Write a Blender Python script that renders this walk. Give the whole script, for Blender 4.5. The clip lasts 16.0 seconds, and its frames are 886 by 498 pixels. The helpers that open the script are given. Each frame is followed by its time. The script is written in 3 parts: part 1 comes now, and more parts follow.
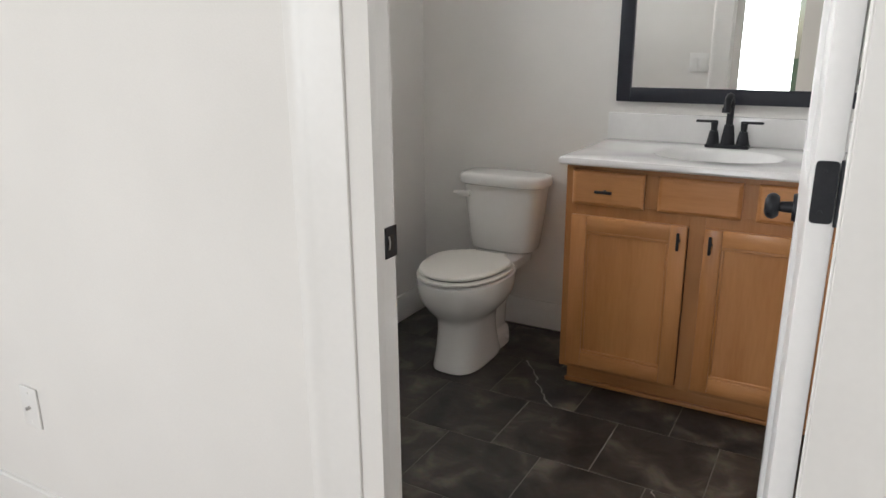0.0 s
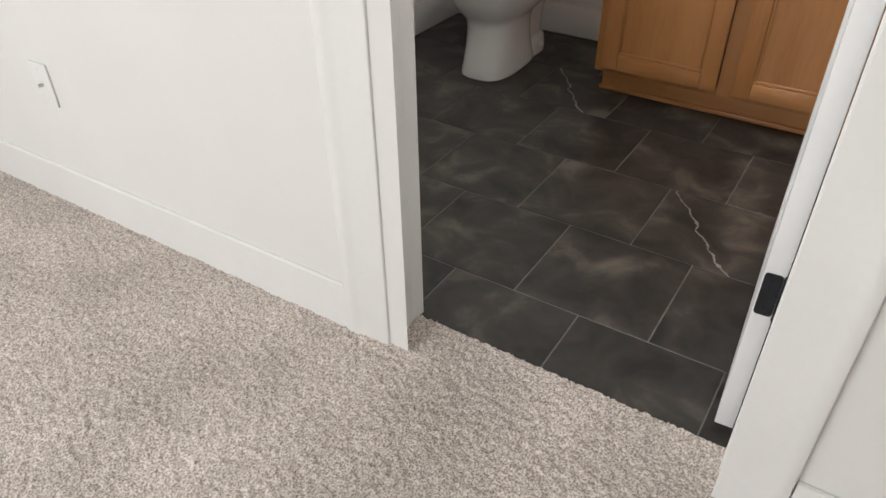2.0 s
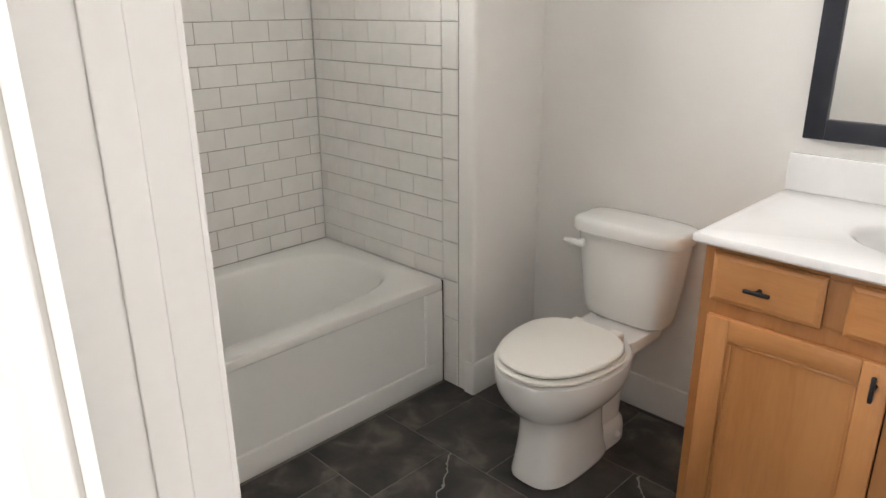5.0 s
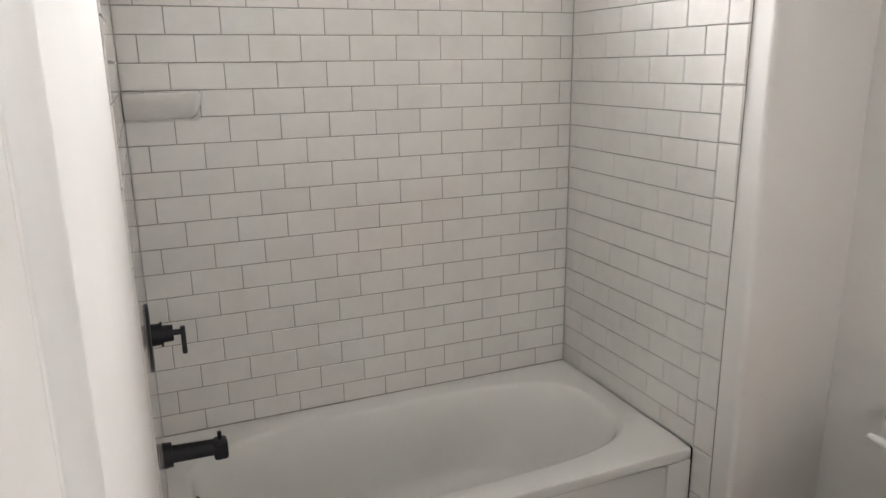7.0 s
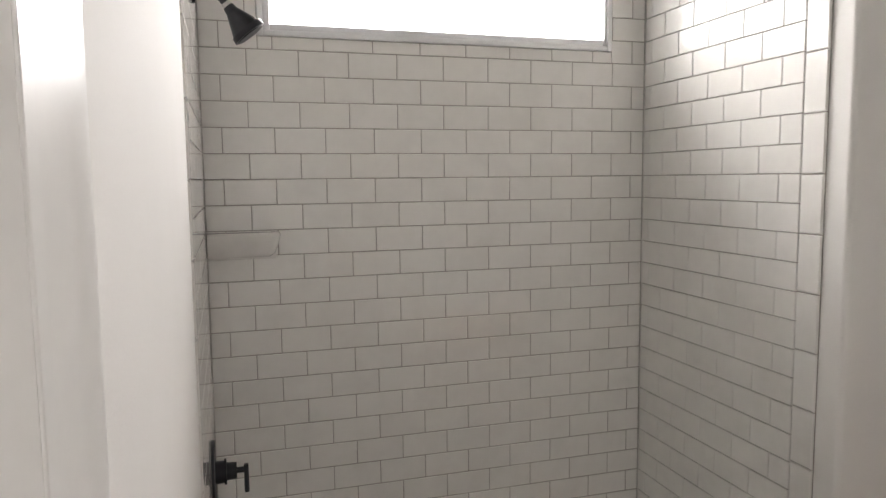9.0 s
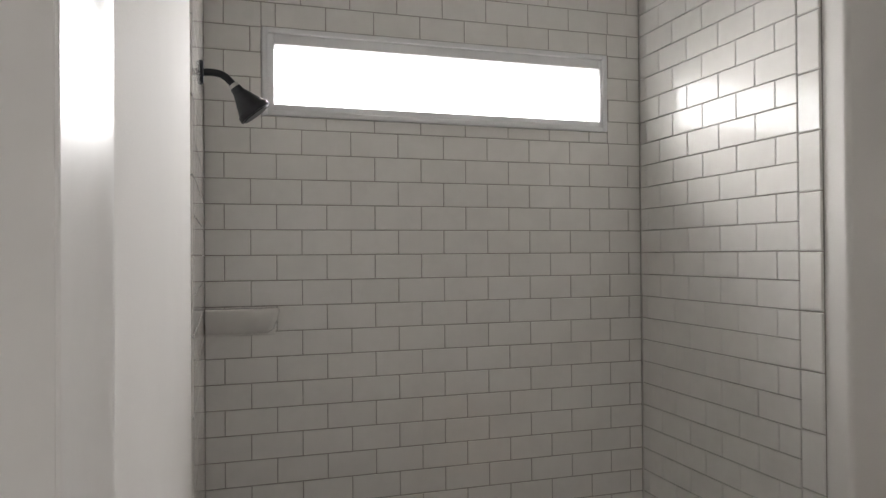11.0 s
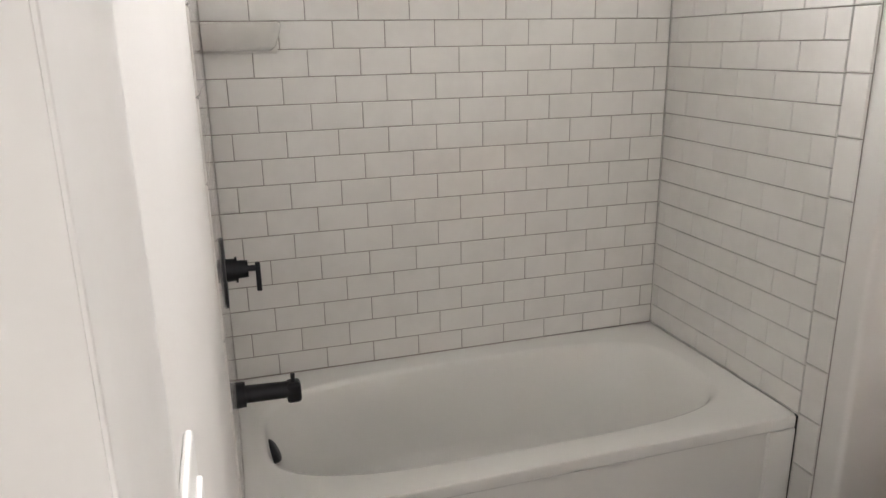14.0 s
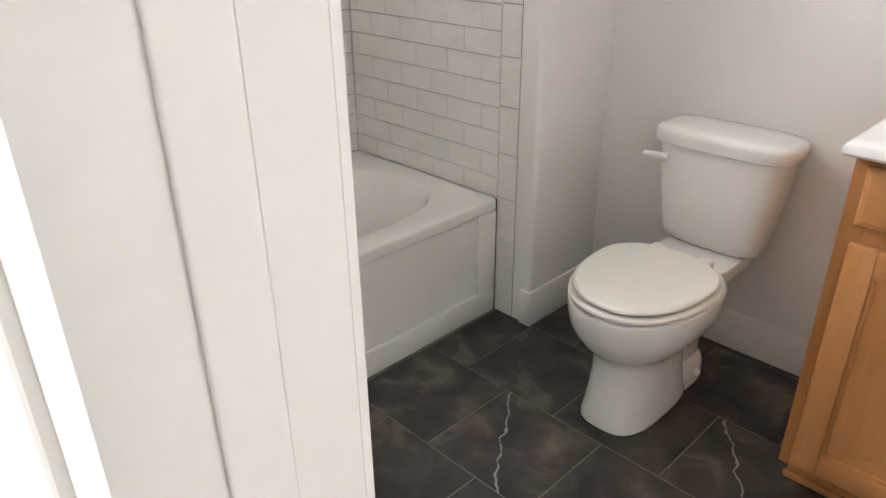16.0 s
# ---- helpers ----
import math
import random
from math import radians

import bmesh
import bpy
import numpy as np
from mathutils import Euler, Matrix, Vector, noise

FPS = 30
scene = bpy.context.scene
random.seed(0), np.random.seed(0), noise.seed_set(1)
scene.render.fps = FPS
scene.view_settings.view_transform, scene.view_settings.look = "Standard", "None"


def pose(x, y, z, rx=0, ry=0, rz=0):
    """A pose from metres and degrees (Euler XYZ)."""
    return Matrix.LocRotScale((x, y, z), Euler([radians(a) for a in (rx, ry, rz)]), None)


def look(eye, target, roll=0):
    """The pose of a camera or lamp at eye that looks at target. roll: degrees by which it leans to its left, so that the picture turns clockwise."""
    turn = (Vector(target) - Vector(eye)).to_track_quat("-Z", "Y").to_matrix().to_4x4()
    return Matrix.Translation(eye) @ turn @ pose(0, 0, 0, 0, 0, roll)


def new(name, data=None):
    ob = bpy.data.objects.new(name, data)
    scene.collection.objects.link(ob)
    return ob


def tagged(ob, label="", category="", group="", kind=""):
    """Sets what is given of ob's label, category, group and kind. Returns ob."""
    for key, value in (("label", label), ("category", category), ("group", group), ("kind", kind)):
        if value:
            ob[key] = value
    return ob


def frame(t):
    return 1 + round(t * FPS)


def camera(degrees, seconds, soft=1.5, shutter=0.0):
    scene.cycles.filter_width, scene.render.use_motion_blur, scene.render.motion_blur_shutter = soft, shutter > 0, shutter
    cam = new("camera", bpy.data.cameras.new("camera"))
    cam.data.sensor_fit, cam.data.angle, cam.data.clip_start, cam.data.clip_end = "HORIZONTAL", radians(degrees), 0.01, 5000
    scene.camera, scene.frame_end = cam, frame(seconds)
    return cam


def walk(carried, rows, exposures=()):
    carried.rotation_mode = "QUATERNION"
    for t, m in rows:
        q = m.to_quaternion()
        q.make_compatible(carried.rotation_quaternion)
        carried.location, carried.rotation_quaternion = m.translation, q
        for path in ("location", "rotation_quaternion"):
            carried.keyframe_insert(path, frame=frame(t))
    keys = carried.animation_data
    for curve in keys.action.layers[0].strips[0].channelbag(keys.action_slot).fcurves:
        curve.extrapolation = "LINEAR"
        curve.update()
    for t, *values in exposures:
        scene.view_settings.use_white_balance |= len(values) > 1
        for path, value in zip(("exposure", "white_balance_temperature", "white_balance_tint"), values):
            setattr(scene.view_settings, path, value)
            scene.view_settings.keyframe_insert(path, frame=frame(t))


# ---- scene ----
cam = camera(64.0, 16.0)
PATH = [
    (0, (-1.057, -2.659, 1.288), (0.609, -1.704, 0.729), -0.4),
    (0.5, (-1.052, -2.66, 1.23), (0.542, -1.697, 0.5), -0.4),
    (1, (-1.047, -2.675, 1.169), (0.473, -1.73, 0.277), -0.4),
    (1.5, (-1.041, -2.684, 1.121), (0.384, -1.771, 0.055), -0.6),
    (2, (-1.023, -2.677, 1.116), (0.319, -1.799, -0.079), -0.6),
    (2.5, (-0.902, -2.66, 1.141), (0.421, -1.787, -0.078), -0.9),
    (3, (-0.692, -2.63, 1.196), (0.652, -1.733, 0.016), -1.6),
    (3.5, (-0.488, -2.612, 1.251), (0.952, -1.656, 0.246), -0.9),
    (4, (-0.355, -2.579, 1.292), (1.009, -1.408, 0.415), -0.7),
    (4.5, (-0.312, -2.538, 1.359), (1.036, -1.27, 0.599), -0.5),
    (4.7, (-0.297, -2.524, 1.385), (1.062, -1.237, 0.68), -0.4),
    (6.8, (0.022, -2.258, 1.581), (0.847, -0.515, 1.05), -0.7),
    (7, (0.044, -2.244, 1.574), (0.79, -0.457, 1.073), -0.8),
    (7.5, (0.066, -2.215, 1.568), (0.672, -0.363, 1.118), -0.6),
    (8, (0.067, -2.217, 1.586), (0.649, -0.354, 1.146), -0.5),
    (8.5, (0.053, -2.224, 1.624), (0.638, -0.348, 1.252), -0.7),
    (9, (0.069, -2.241, 1.667), (0.642, -0.336, 1.469), -0.6),
    (9.5, (0.06, -2.243, 1.682), (0.643, -0.331, 1.623), -0.5),
    (12, (0.052, -2.203, 1.611), (0.642, -0.292, 1.633), -0.4),
    (12.5, (0.024, -2.163, 1.54), (0.638, -0.262, 1.446), -0.7),
    (13, (0.044, -2.176, 1.509), (0.625, -0.283, 1.226), -0.9),
    (13.5, (0.044, -2.163, 1.48), (0.614, -0.295, 1.048), -0.9),
    (14, (0.039, -2.147, 1.442), (0.595, -0.307, 0.888), -1.0),
    (14.5, (0.003, -2.109, 1.413), (0.57, -0.326, 0.705), -1.1),
    (15, (-0.032, -2.103, 1.333), (0.882, -0.523, 0.515), 0.2),
    (15.5, (-0.088, -2.123, 1.316), (1.075, -0.735, 0.468), -0.2),
    (16, (-0.17, -2.179, 1.326), (1.084, -0.895, 0.442), -0.6),
]
walk(cam, [(t, look(eye, target, roll)) for t, eye, target, roll in PATH],
     exposures=[(0, 0.0, 6300, 9), (1.5, 0.15, 6350, 9), (2.5, 0.22, 6400, 9), (3.0, 0.30, 6450, 10), (3.5, 0.55, 6850, 12), (3.9, 0.74, 6800, 12), (4.5, 0.80, 6550, 10), (7, 0.52, 6450, 11), (8.2, 0.48, 6400, 11),
                (9.0, 0.0, 6600, 12), (9.5, -0.2, 6550, 11), (12, -0.7, 6450, 11), (12.5, -.22, 6400, 11), (13, 0.2, 6450, 11), (14, 0.6, 6550, 12), (15, 0.84, 6500, 11), (15.5, 0.95, 6500, 11), (16, 0.86, 6450, 11)])

# ---- light ----
world = bpy.data.worlds.new("sky")
scene.world = world
world.use_nodes = True
sky = world.node_tree.nodes.new("ShaderNodeTexSky")
sky.sky_type, sky.sun_disc = "NISHITA", False
sky.sun_elevation, sky.sun_rotation = radians(48), radians(200)
world.node_tree.links.new(sky.outputs[0], world.node_tree.nodes["Background"].inputs[0])
world.node_tree.nodes["Background"].inputs[1].default_value = 0.12


def lamp(name, m, power, sx, sy, colour, spread=180):
    data = bpy.data.lights.new(name, "AREA")
    data.shape, data.size, data.size_y, data.energy, data.color = "RECTANGLE", sx, sy, power, colour
    data.spread = radians(spread)
    ob = new(name, data)
    ob.matrix_world = m
    return ob


sun_data = bpy.data.lights.new("sun", "SUN")
sun_data.energy, sun_data.angle, sun_data.color = 3.0, radians(0.5), (1, .95, .88)
new("sun", sun_data).matrix_world = look((4, -6, 8), (0, -.5, 0))
lamp("bath_window_light", look((.765, .235, 2.260), (.765, -1, 1.76)), 56, 1.36, .44, (1, .985, .975), 100)
lamp("bedroom_window_light", look((-3.52, -1.10, 1.45), (0, -1.25, 1.2)), 56, 1.9, 1.4, (.985, .985, .985))


# ---- materials ----
def shader(name):
    m = bpy.data.materials.new(name)
    m.use_nodes = True
    return m, m.node_tree.nodes, m.node_tree.links, m.node_tree.nodes["Principled BSDF"]


def surface(name, a, b, rough=.5, scale=6, fine=120, bump=.1, metal=0, rough_var=.06, coat=0, stretch=(1, 1, 1), size=.002, per_object=0):
    """Two-scale mottled paint, metal, wood or ceramic: colours a to b."""
    m, n, l, p = shader(name)
    co = n.new("ShaderNodeTexCoord")
    mp = n.new("ShaderNodeMapping")
    mp.inputs["Scale"].default_value = stretch
    l.new(co.outputs["Object"], mp.inputs[0])
    big, small = n.new("ShaderNodeTexNoise"), n.new("ShaderNodeTexNoise")
    big.inputs["Scale"].default_value, small.inputs["Scale"].default_value = scale, fine
    big.inputs["Detail"].default_value = 5
    l.new(mp.outputs[0], big.inputs[0])
    l.new(mp.outputs[0], small.inputs[0])
    mix = n.new("ShaderNodeMix")
    mix.data_type = "RGBA"
    mix.inputs[6].default_value, mix.inputs[7].default_value = (*a, 1), (*b, 1)
    ramp = n.new("ShaderNodeMapRange")
    ramp.inputs[1].default_value, ramp.inputs[2].default_value = .3, .7
    add = n.new("ShaderNodeMath")
    add.operation = "MULTIPLY_ADD"
    l.new(small.outputs[0], add.inputs[0])
    add.inputs[1].default_value = .35
    l.new(big.outputs[0], add.inputs[2])
    sub = n.new("ShaderNodeMath")
    sub.operation = "SUBTRACT"
    l.new(add.outputs[0], sub.inputs[0])
    sub.inputs[1].default_value = .175
    last = sub
    if per_object:
        info = n.new("ShaderNodeObjectInfo")
        shift = n.new("ShaderNodeMath")
        shift.operation = "MULTIPLY_ADD"
        l.new(info.outputs["Random"], shift.inputs[0])
        shift.inputs[1].default_value = per_object
        l.new(sub.outputs[0], shift.inputs[2])
        last = shift
        ofs = n.new("ShaderNodeVectorMath")
        ofs.operation = "MULTIPLY_ADD"
        l.new(info.outputs["Random"], ofs.inputs[0])
        ofs.inputs[1].default_value = (37, 53, 11)
        l.new(mp.outputs[0], ofs.inputs[2])
        l.new(ofs.outputs[0], big.inputs[0])
        l.new(ofs.outputs[0], small.inputs[0])
    l.new(last.outputs[0], ramp.inputs[0])
    l.new(ramp.outputs[0], mix.inputs[0])
    l.new(mix.outputs[2], p.inputs["Base Color"])
    rr = n.new("ShaderNodeMapRange")
    rr.inputs[3].default_value, rr.inputs[4].default_value = rough - rough_var, rough + rough_var
    l.new(big.outputs[0], rr.inputs[0])
    l.new(rr.outputs[0], p.inputs["Roughness"])
    p.inputs["Metallic"].default_value = metal
    p.inputs["Coat Weight"].default_value = coat
    p.inputs["Coat Roughness"].default_value = .08
    if bump:
        bp = n.new("ShaderNodeBump")
        bp.inputs["Strength"].default_value, bp.inputs["Distance"].default_value = bump, size
        l.new(small.outputs[0], bp.inputs["Height"])
        l.new(bp.outputs[0], p.inputs["Normal"])
    return m


PAINT = surface("wall_paint", (.76, .74, .71), (.80, .78, .75), .86, 2.5, 260, .25, size=.0012)
CEIL = surface("ceiling_paint", (.78, .77, .75), (.82, .81, .79), .8, 3, 90, .4)
TRIM = surface("trim_enamel", (.80, .785, .76), (.84, .825, .80), .32, 4, 70, .06)
DOORP = surface("door_enamel", (.80, .79, .78), (.84, .83, .82), .38, 4, 90, .08)
TILE = surface("white_glazed_tile", (.74, .72, .685), (.80, .78, .745), .085, 9, 30, .10, rough_var=.03, size=.0012, per_object=.16)
GROUT = surface("grey_grout", (.29, .265, .235), (.37, .34, .305), .9, 30, 300, .5)
CERAMIC = surface("white_ceramic", (.79, .78, .755), (.80, .79, .765), .12, 5, 40, .02, rough_var=.02, coat=.3)
SEAT = surface("seat_plastic", (.78, .755, .695), (.786, .761, .701), .33, 5, 40, .0, rough_var=.0)
ENAMEL = surface("tub_acrylic", (.80, .79, .755), (.812, .802, .767), .16, 3, 60, .03)
MARBLE = surface("cultured_marble", (.80, .79, .78), (.835, .825, .815), .14, 7, 60, .02, coat=.3)
BLACK = surface("matte_black_metal", (.012, .013, .017), (.022, .023, .028), .42, 25, 400, .1, metal=.4)
FRAMEB = surface("mirror_frame_black", (.008, .010, .018), (.016, .018, .028), .45, 12, 200, .15)
VINYL = surface("window_vinyl", (.78, .78, .78), (.83, .83, .83), .35, 5, 80, .05)
PLATE = surface("plate_plastic", (.80, .79, .77), (.83, .82, .80), .35, 6, 60, .02)
# Near-black for narrow gaps and recesses: their shade is put into the colour.
GAP_SHADE = surface("gap_shade", (.03, .028, .025), (.05, .047, .043), .9, 20, 100, .1)
STEEL = surface("brushed_steel", (.45, .44, .42), (.55, .54, .52), .3, 30, 300, .1, metal=1)
EARTH = surface("ground_grass", (.05, .08, .03), (.10, .12, .05), .95, 2, 40, .6, size=.02)
STUCCO = surface("outside_stucco", (.45, .42, .37), (.52, .49, .44), .9, 3, 120, .6)


def wood(name, stretch, k=1.0):
    return surface(name, (.43 * k, .174 * k, .051 * k), (.545 * k, .250 * k, .088 * k), .36, 3.2, 38, .05, stretch=stretch, rough_var=.05, coat=.25, per_object=.10)


MAPLE = wood("maple_upright", (3, 3, .35))
MAPLE_FLAT = wood("maple_across", (3, .35, 3))
# Same maple at .84: shade around the lit fronts is put into its colour.
MAPLE_SHADED = wood("maple_face_frame_shaded", (3, 3, .35), .84)


def floor_tile(name, vein):
    m, n, l, p = shader(name)
    co, info = n.new("ShaderNodeTexCoord"), n.new("ShaderNodeObjectInfo")
    ofs = n.new("ShaderNodeVectorMath")
    ofs.operation = "MULTIPLY_ADD"
    l.new(info.outputs["Random"], ofs.inputs[0])
    ofs.inputs[1].default_value = (31, 47, 19)
    l.new(co.outputs["Object"], ofs.inputs[2])
    big, fine = n.new("ShaderNodeTexNoise"), n.new("ShaderNodeTexNoise")
    big.inputs["Scale"].default_value, big.inputs["Detail"].default_value, big.inputs["Distortion"].default_value = 7.5, 7, .5
    fine.inputs["Scale"].default_value, fine.inputs["Detail"].default_value = 60, 4
    l.new(ofs.outputs[0], big.inputs[0])
    l.new(ofs.outputs[0], fine.inputs[0])
    ramp = n.new("ShaderNodeValToRGB")
    ramp.color_ramp.elements[0].position, ramp.color_ramp.elements[0].color = .36, (.016, .014, .0135, 1)
    ramp.color_ramp.elements[1].position, ramp.color_ramp.elements[1].color = .72, (.150, .124, .098, 1)
    mid = ramp.color_ramp.elements.new(.55)
    mid.color = (.050, .043, .036, 1)
    l.new(big.outputs[0], ramp.inputs[0])
    grain = n.new("ShaderNodeMix")
    grain.data_type, grain.blend_type = "RGBA", "OVERLAY"
    grain.inputs[0].default_value = .35
    l.new(ramp.outputs[0], grain.inputs[6])
    l.new(fine.outputs["Color"], grain.inputs[7])
    hue = n.new("ShaderNodeHueSaturation")
    hue.inputs["Saturation"].default_value = .85
    l.new(grain.outputs[2], hue.inputs["Color"])
    out = hue.outputs[0]
    if vein:
        sep = n.new("ShaderNodeSeparateXYZ")
        l.new(co.outputs["Object"], sep.inputs[0])
        wob = n.new("ShaderNodeTexNoise")
        wob.inputs["Scale"].default_value, wob.inputs["Detail"].default_value = 14, 4
        l.new(co.outputs["Object"], wob.inputs[0])

        def calc(op, a, b, c=None):
            k = n.new("ShaderNodeMath")
            k.operation = op
            for slot, value in enumerate((a, b, c)):
                if value is None:
                    continue
                if isinstance(value, (int, float)):
                    k.inputs[slot].default_value = value
                else:
                    l.new(value, k.inputs[slot])
            return k.outputs[0]
        # a crooked vein from one corner of the tile to the opposite side
        line = calc("MULTIPLY_ADD", sep.outputs[1], .71, calc("ADD", sep.outputs[0], -.040))
        line = calc("ADD", line, calc("MULTIPLY_ADD", wob.outputs[0], .09, -.045))
        near = calc("ABSOLUTE", line, None)
        width = calc("MULTIPLY_ADD", fine.outputs[0], .010, -.0015)
        mask = calc("LESS_THAN", near, width)
        mixv = n.new("ShaderNodeMix")
        mixv.data_type = "RGBA"
        l.new(calc("MULTIPLY", mask, .75), mixv.inputs[0])
        l.new(out, mixv.inputs[6])
        mixv.inputs[7].default_value = (.42, .40, .37, 1)
        out = mixv.outputs[2]
    l.new(out, p.inputs["Base Color"])
    rr = n.new("ShaderNodeMapRange")
    rr.inputs[3].default_value, rr.inputs[4].default_value = .30, .55
    l.new(fine.outputs[0], rr.inputs[0])
    l.new(rr.outputs[0], p.inputs["Roughness"])
    bp = n.new("ShaderNodeBump")
    bp.inputs["Strength"].default_value, bp.inputs["Distance"].default_value = .25, .001
    l.new(fine.outputs[0], bp.inputs["Height"])
    l.new(bp.outputs[0], p.inputs["Normal"])
    return m


SLATE, SLATE_VEIN = floor_tile("dark_stone_tile", False), floor_tile("dark_stone_tile_veined", True)
FGROUT = surface("floor_grout", (.16, .145, .13), (.24, .22, .20), .9, 20, 200, .4)


def carpet_material():
    m, n, l, p = shader("beige_carpet")
    co = n.new("ShaderNodeTexCoord")
    a, b = n.new("ShaderNodeTexNoise"), n.new("ShaderNodeTexNoise")
    a.inputs["Scale"].default_value, a.inputs["Detail"].default_value = 3.5, 4
    b.inputs["Scale"].default_value, b.inputs["Detail"].default_value = 230, 3
    for t in (a, b):
        l.new(co.outputs["Object"], t.inputs[0])
    ramp = n.new("ShaderNodeValToRGB")
    ramp.color_ramp.elements[0].position, ramp.color_ramp.elements[0].color = .34, (.37, .302, .258, 1)
    ramp.color_ramp.elements[1].position, ramp.color_ramp.elements[1].color = .62, (.92, .835, .765, 1)
    l.new(b.outputs[0], ramp.inputs[0])
    # Broad patches put the shading of leaning pile into the colour.
    tone = n.new("ShaderNodeMapRange")
    tone.inputs[1].default_value, tone.inputs[2].default_value, tone.inputs[3].default_value, tone.inputs[4].default_value = .3, .7, .82, 1.10
    l.new(a.outputs[0], tone.inputs[0])
    hs = n.new("ShaderNodeHueSaturation")
    l.new(ramp.outputs[0], hs.inputs["Color"])
    l.new(tone.outputs[0], hs.inputs["Value"])
    l.new(hs.outputs[0], p.inputs["Base Color"])
    p.inputs["Roughness"].default_value = 1
    p.inputs["Specular IOR Level"].default_value = .1
    bp = n.new("ShaderNodeBump")
    bp.inputs["Strength"].default_value, bp.inputs["Distance"].default_value = .9, .004
    l.new(b.outputs[0], bp.inputs["Height"])
    l.new(bp.outputs[0], p.inputs["Normal"])
    return m


CARPET = carpet_material()


def glass_material():
    m, n, l, p = shader("window_glass")
    p.inputs["Transmission Weight"].default_value, p.inputs["Roughness"].default_value, p.inputs["IOR"].default_value = 1, 0, 1.45
    p.inputs["Base Color"].default_value = (.97, .98, .98, 1)
    return m


GLASS = glass_material()
MIRROR, _, _, mp_ = shader("mirror_silver")
mp_.inputs["Base Color"].default_value, mp_.inputs["Metallic"].default_value, mp_.inputs["Roughness"].default_value = (.93, .94, .93, 1), 1, .012


# ---- mesh tools ----
def part(name, bm, material, parent=None, label="", smooth=False):
    """Links a bmesh as one mesh object, under parent where one is given."""
    bmesh.ops.recalc_face_normals(bm, faces=bm.faces)
    me = bpy.data.meshes.new(name)
    bm.to_mesh(me)
    bm.free()
    me.materials.append(material)
    if smooth:
        for poly in me.polygons:
            poly.use_smooth = True
        me.set_sharp_from_angle(angle=radians(38))
    ob = new(name, me)
    if parent is not None:
        ob.parent = parent
    if label:
        tagged(ob, label)
    return ob


def thing(name, label, category, group=""):
    return tagged(new(name), label, category, group)


def block(x0, x1, y0, y1, z0, z1, bevel=0.0, seg=2, bm=None):
    bm = bm or bmesh.new()
    made = bmesh.ops.create_cube(bm, size=1)["verts"]
    for v in made:
        v.co = Vector(((x0 + x1) / 2 + v.co.x * (x1 - x0), (y0 + y1) / 2 + v.co.y * (y1 - y0), (z0 + z1) / 2 + v.co.z * (z1 - z0)))
    if bevel:
        edges = list({e for v in made for e in v.link_edges})
        bmesh.ops.bevel(bm, geom=edges, offset=bevel, segments=seg, affect="EDGES", profile=.5)
    return bm


def cyl(p, q, r1, r2=None, seg=24, bm=None, caps=True):
    """A tapered rod from p to q."""
    bm = bm or bmesh.new()
    p, q = Vector(p), Vector(q)
    made = bmesh.ops.create_cone(bm, cap_ends=caps, segments=seg, radius1=r1, radius2=r1 if r2 is None else r2, depth=(q - p).length)["verts"]
    turn = (q - p).to_track_quat("Z", "Y").to_matrix().to_4x4()
    bmesh.ops.transform(bm, matrix=Matrix.Translation((p + q) / 2) @ turn, verts=made)
    return bm


def loft(rings, close_top=True, close_bottom=True, bm=None):
    """Skins rings (equal numbers of points)."""
    bm = bm or bmesh.new()
    rows = [[bm.verts.new(c) for c in ring] for ring in rings]
    k = len(rows[0])
    for a, b in zip(rows, rows[1:]):
        for i in range(k):
            bm.faces.new((a[i], a[(i + 1) % k], b[(i + 1) % k], b[i]))
    if close_bottom:
        bm.faces.new(rows[0])
    if close_top:
        bm.faces.new(rows[-1])
    return bm


def egg(cx, cy, z, front, back, half, n=40, power=2.3):
    """An egg-shaped ring; front reaches towards -x."""
    ring = []
    for i in range(n):
        a = 2 * math.pi * i / n
        c, s = math.cos(a), math.sin(a)
        c2 = math.copysign(abs(c) ** (2 / power), c)
        s2 = math.copysign(abs(s) ** (2 / power), s)
        ring.append((cx - (front if c > 0 else back) * c2, cy + half * s2, z))
    return ring


def superbox(cx, cy, z, hx, hy, n=48, power=6):
    ring = []
    for i in range(n):
        a = 2 * math.pi * i / n
        c, s = math.cos(a), math.sin(a)
        ring.append((cx + hx * math.copysign(abs(c) ** (2 / power), c), cy + hy * math.copysign(abs(s) ** (2 / power), s), z))
    return ring


def tube(points, r, seg=16, steps=8):
    """A round pipe along a smoothed line."""
    pts = [Vector(p) for p in points]
    path = []
    for i in range(len(pts) - 1):
        p0, p1, p2, p3 = pts[max(i - 1, 0)], pts[i], pts[i + 1], pts[min(i + 2, len(pts) - 1)]
        for k in range(steps):
            t = k / steps
            path.append(.5 * (2 * p1 + (p2 - p0) * t + (2 * p0 - 5 * p1 + 4 * p2 - p3) * t * t + (3 * p1 - p0 - 3 * p2 + p3) * t ** 3))
    path.append(pts[-1])
    rings = []
    for i, p in enumerate(path):
        d = (path[min(i + 1, len(path) - 1)] - path[max(i - 1, 0)]).normalized()
        u = d.cross(Vector((0, 1, .01))).normalized()
        w = d.cross(u)
        rings.append([p + r * (math.cos(2 * math.pi * k / seg) * u + math.sin(2 * math.pi * k / seg) * w) for k in range(seg)])
    return loft(rings)


def structure(name, bm, material, label, category, smooth=False):
    return tagged(part(name, bm, material, None, label, smooth), "", category, "", "structure")


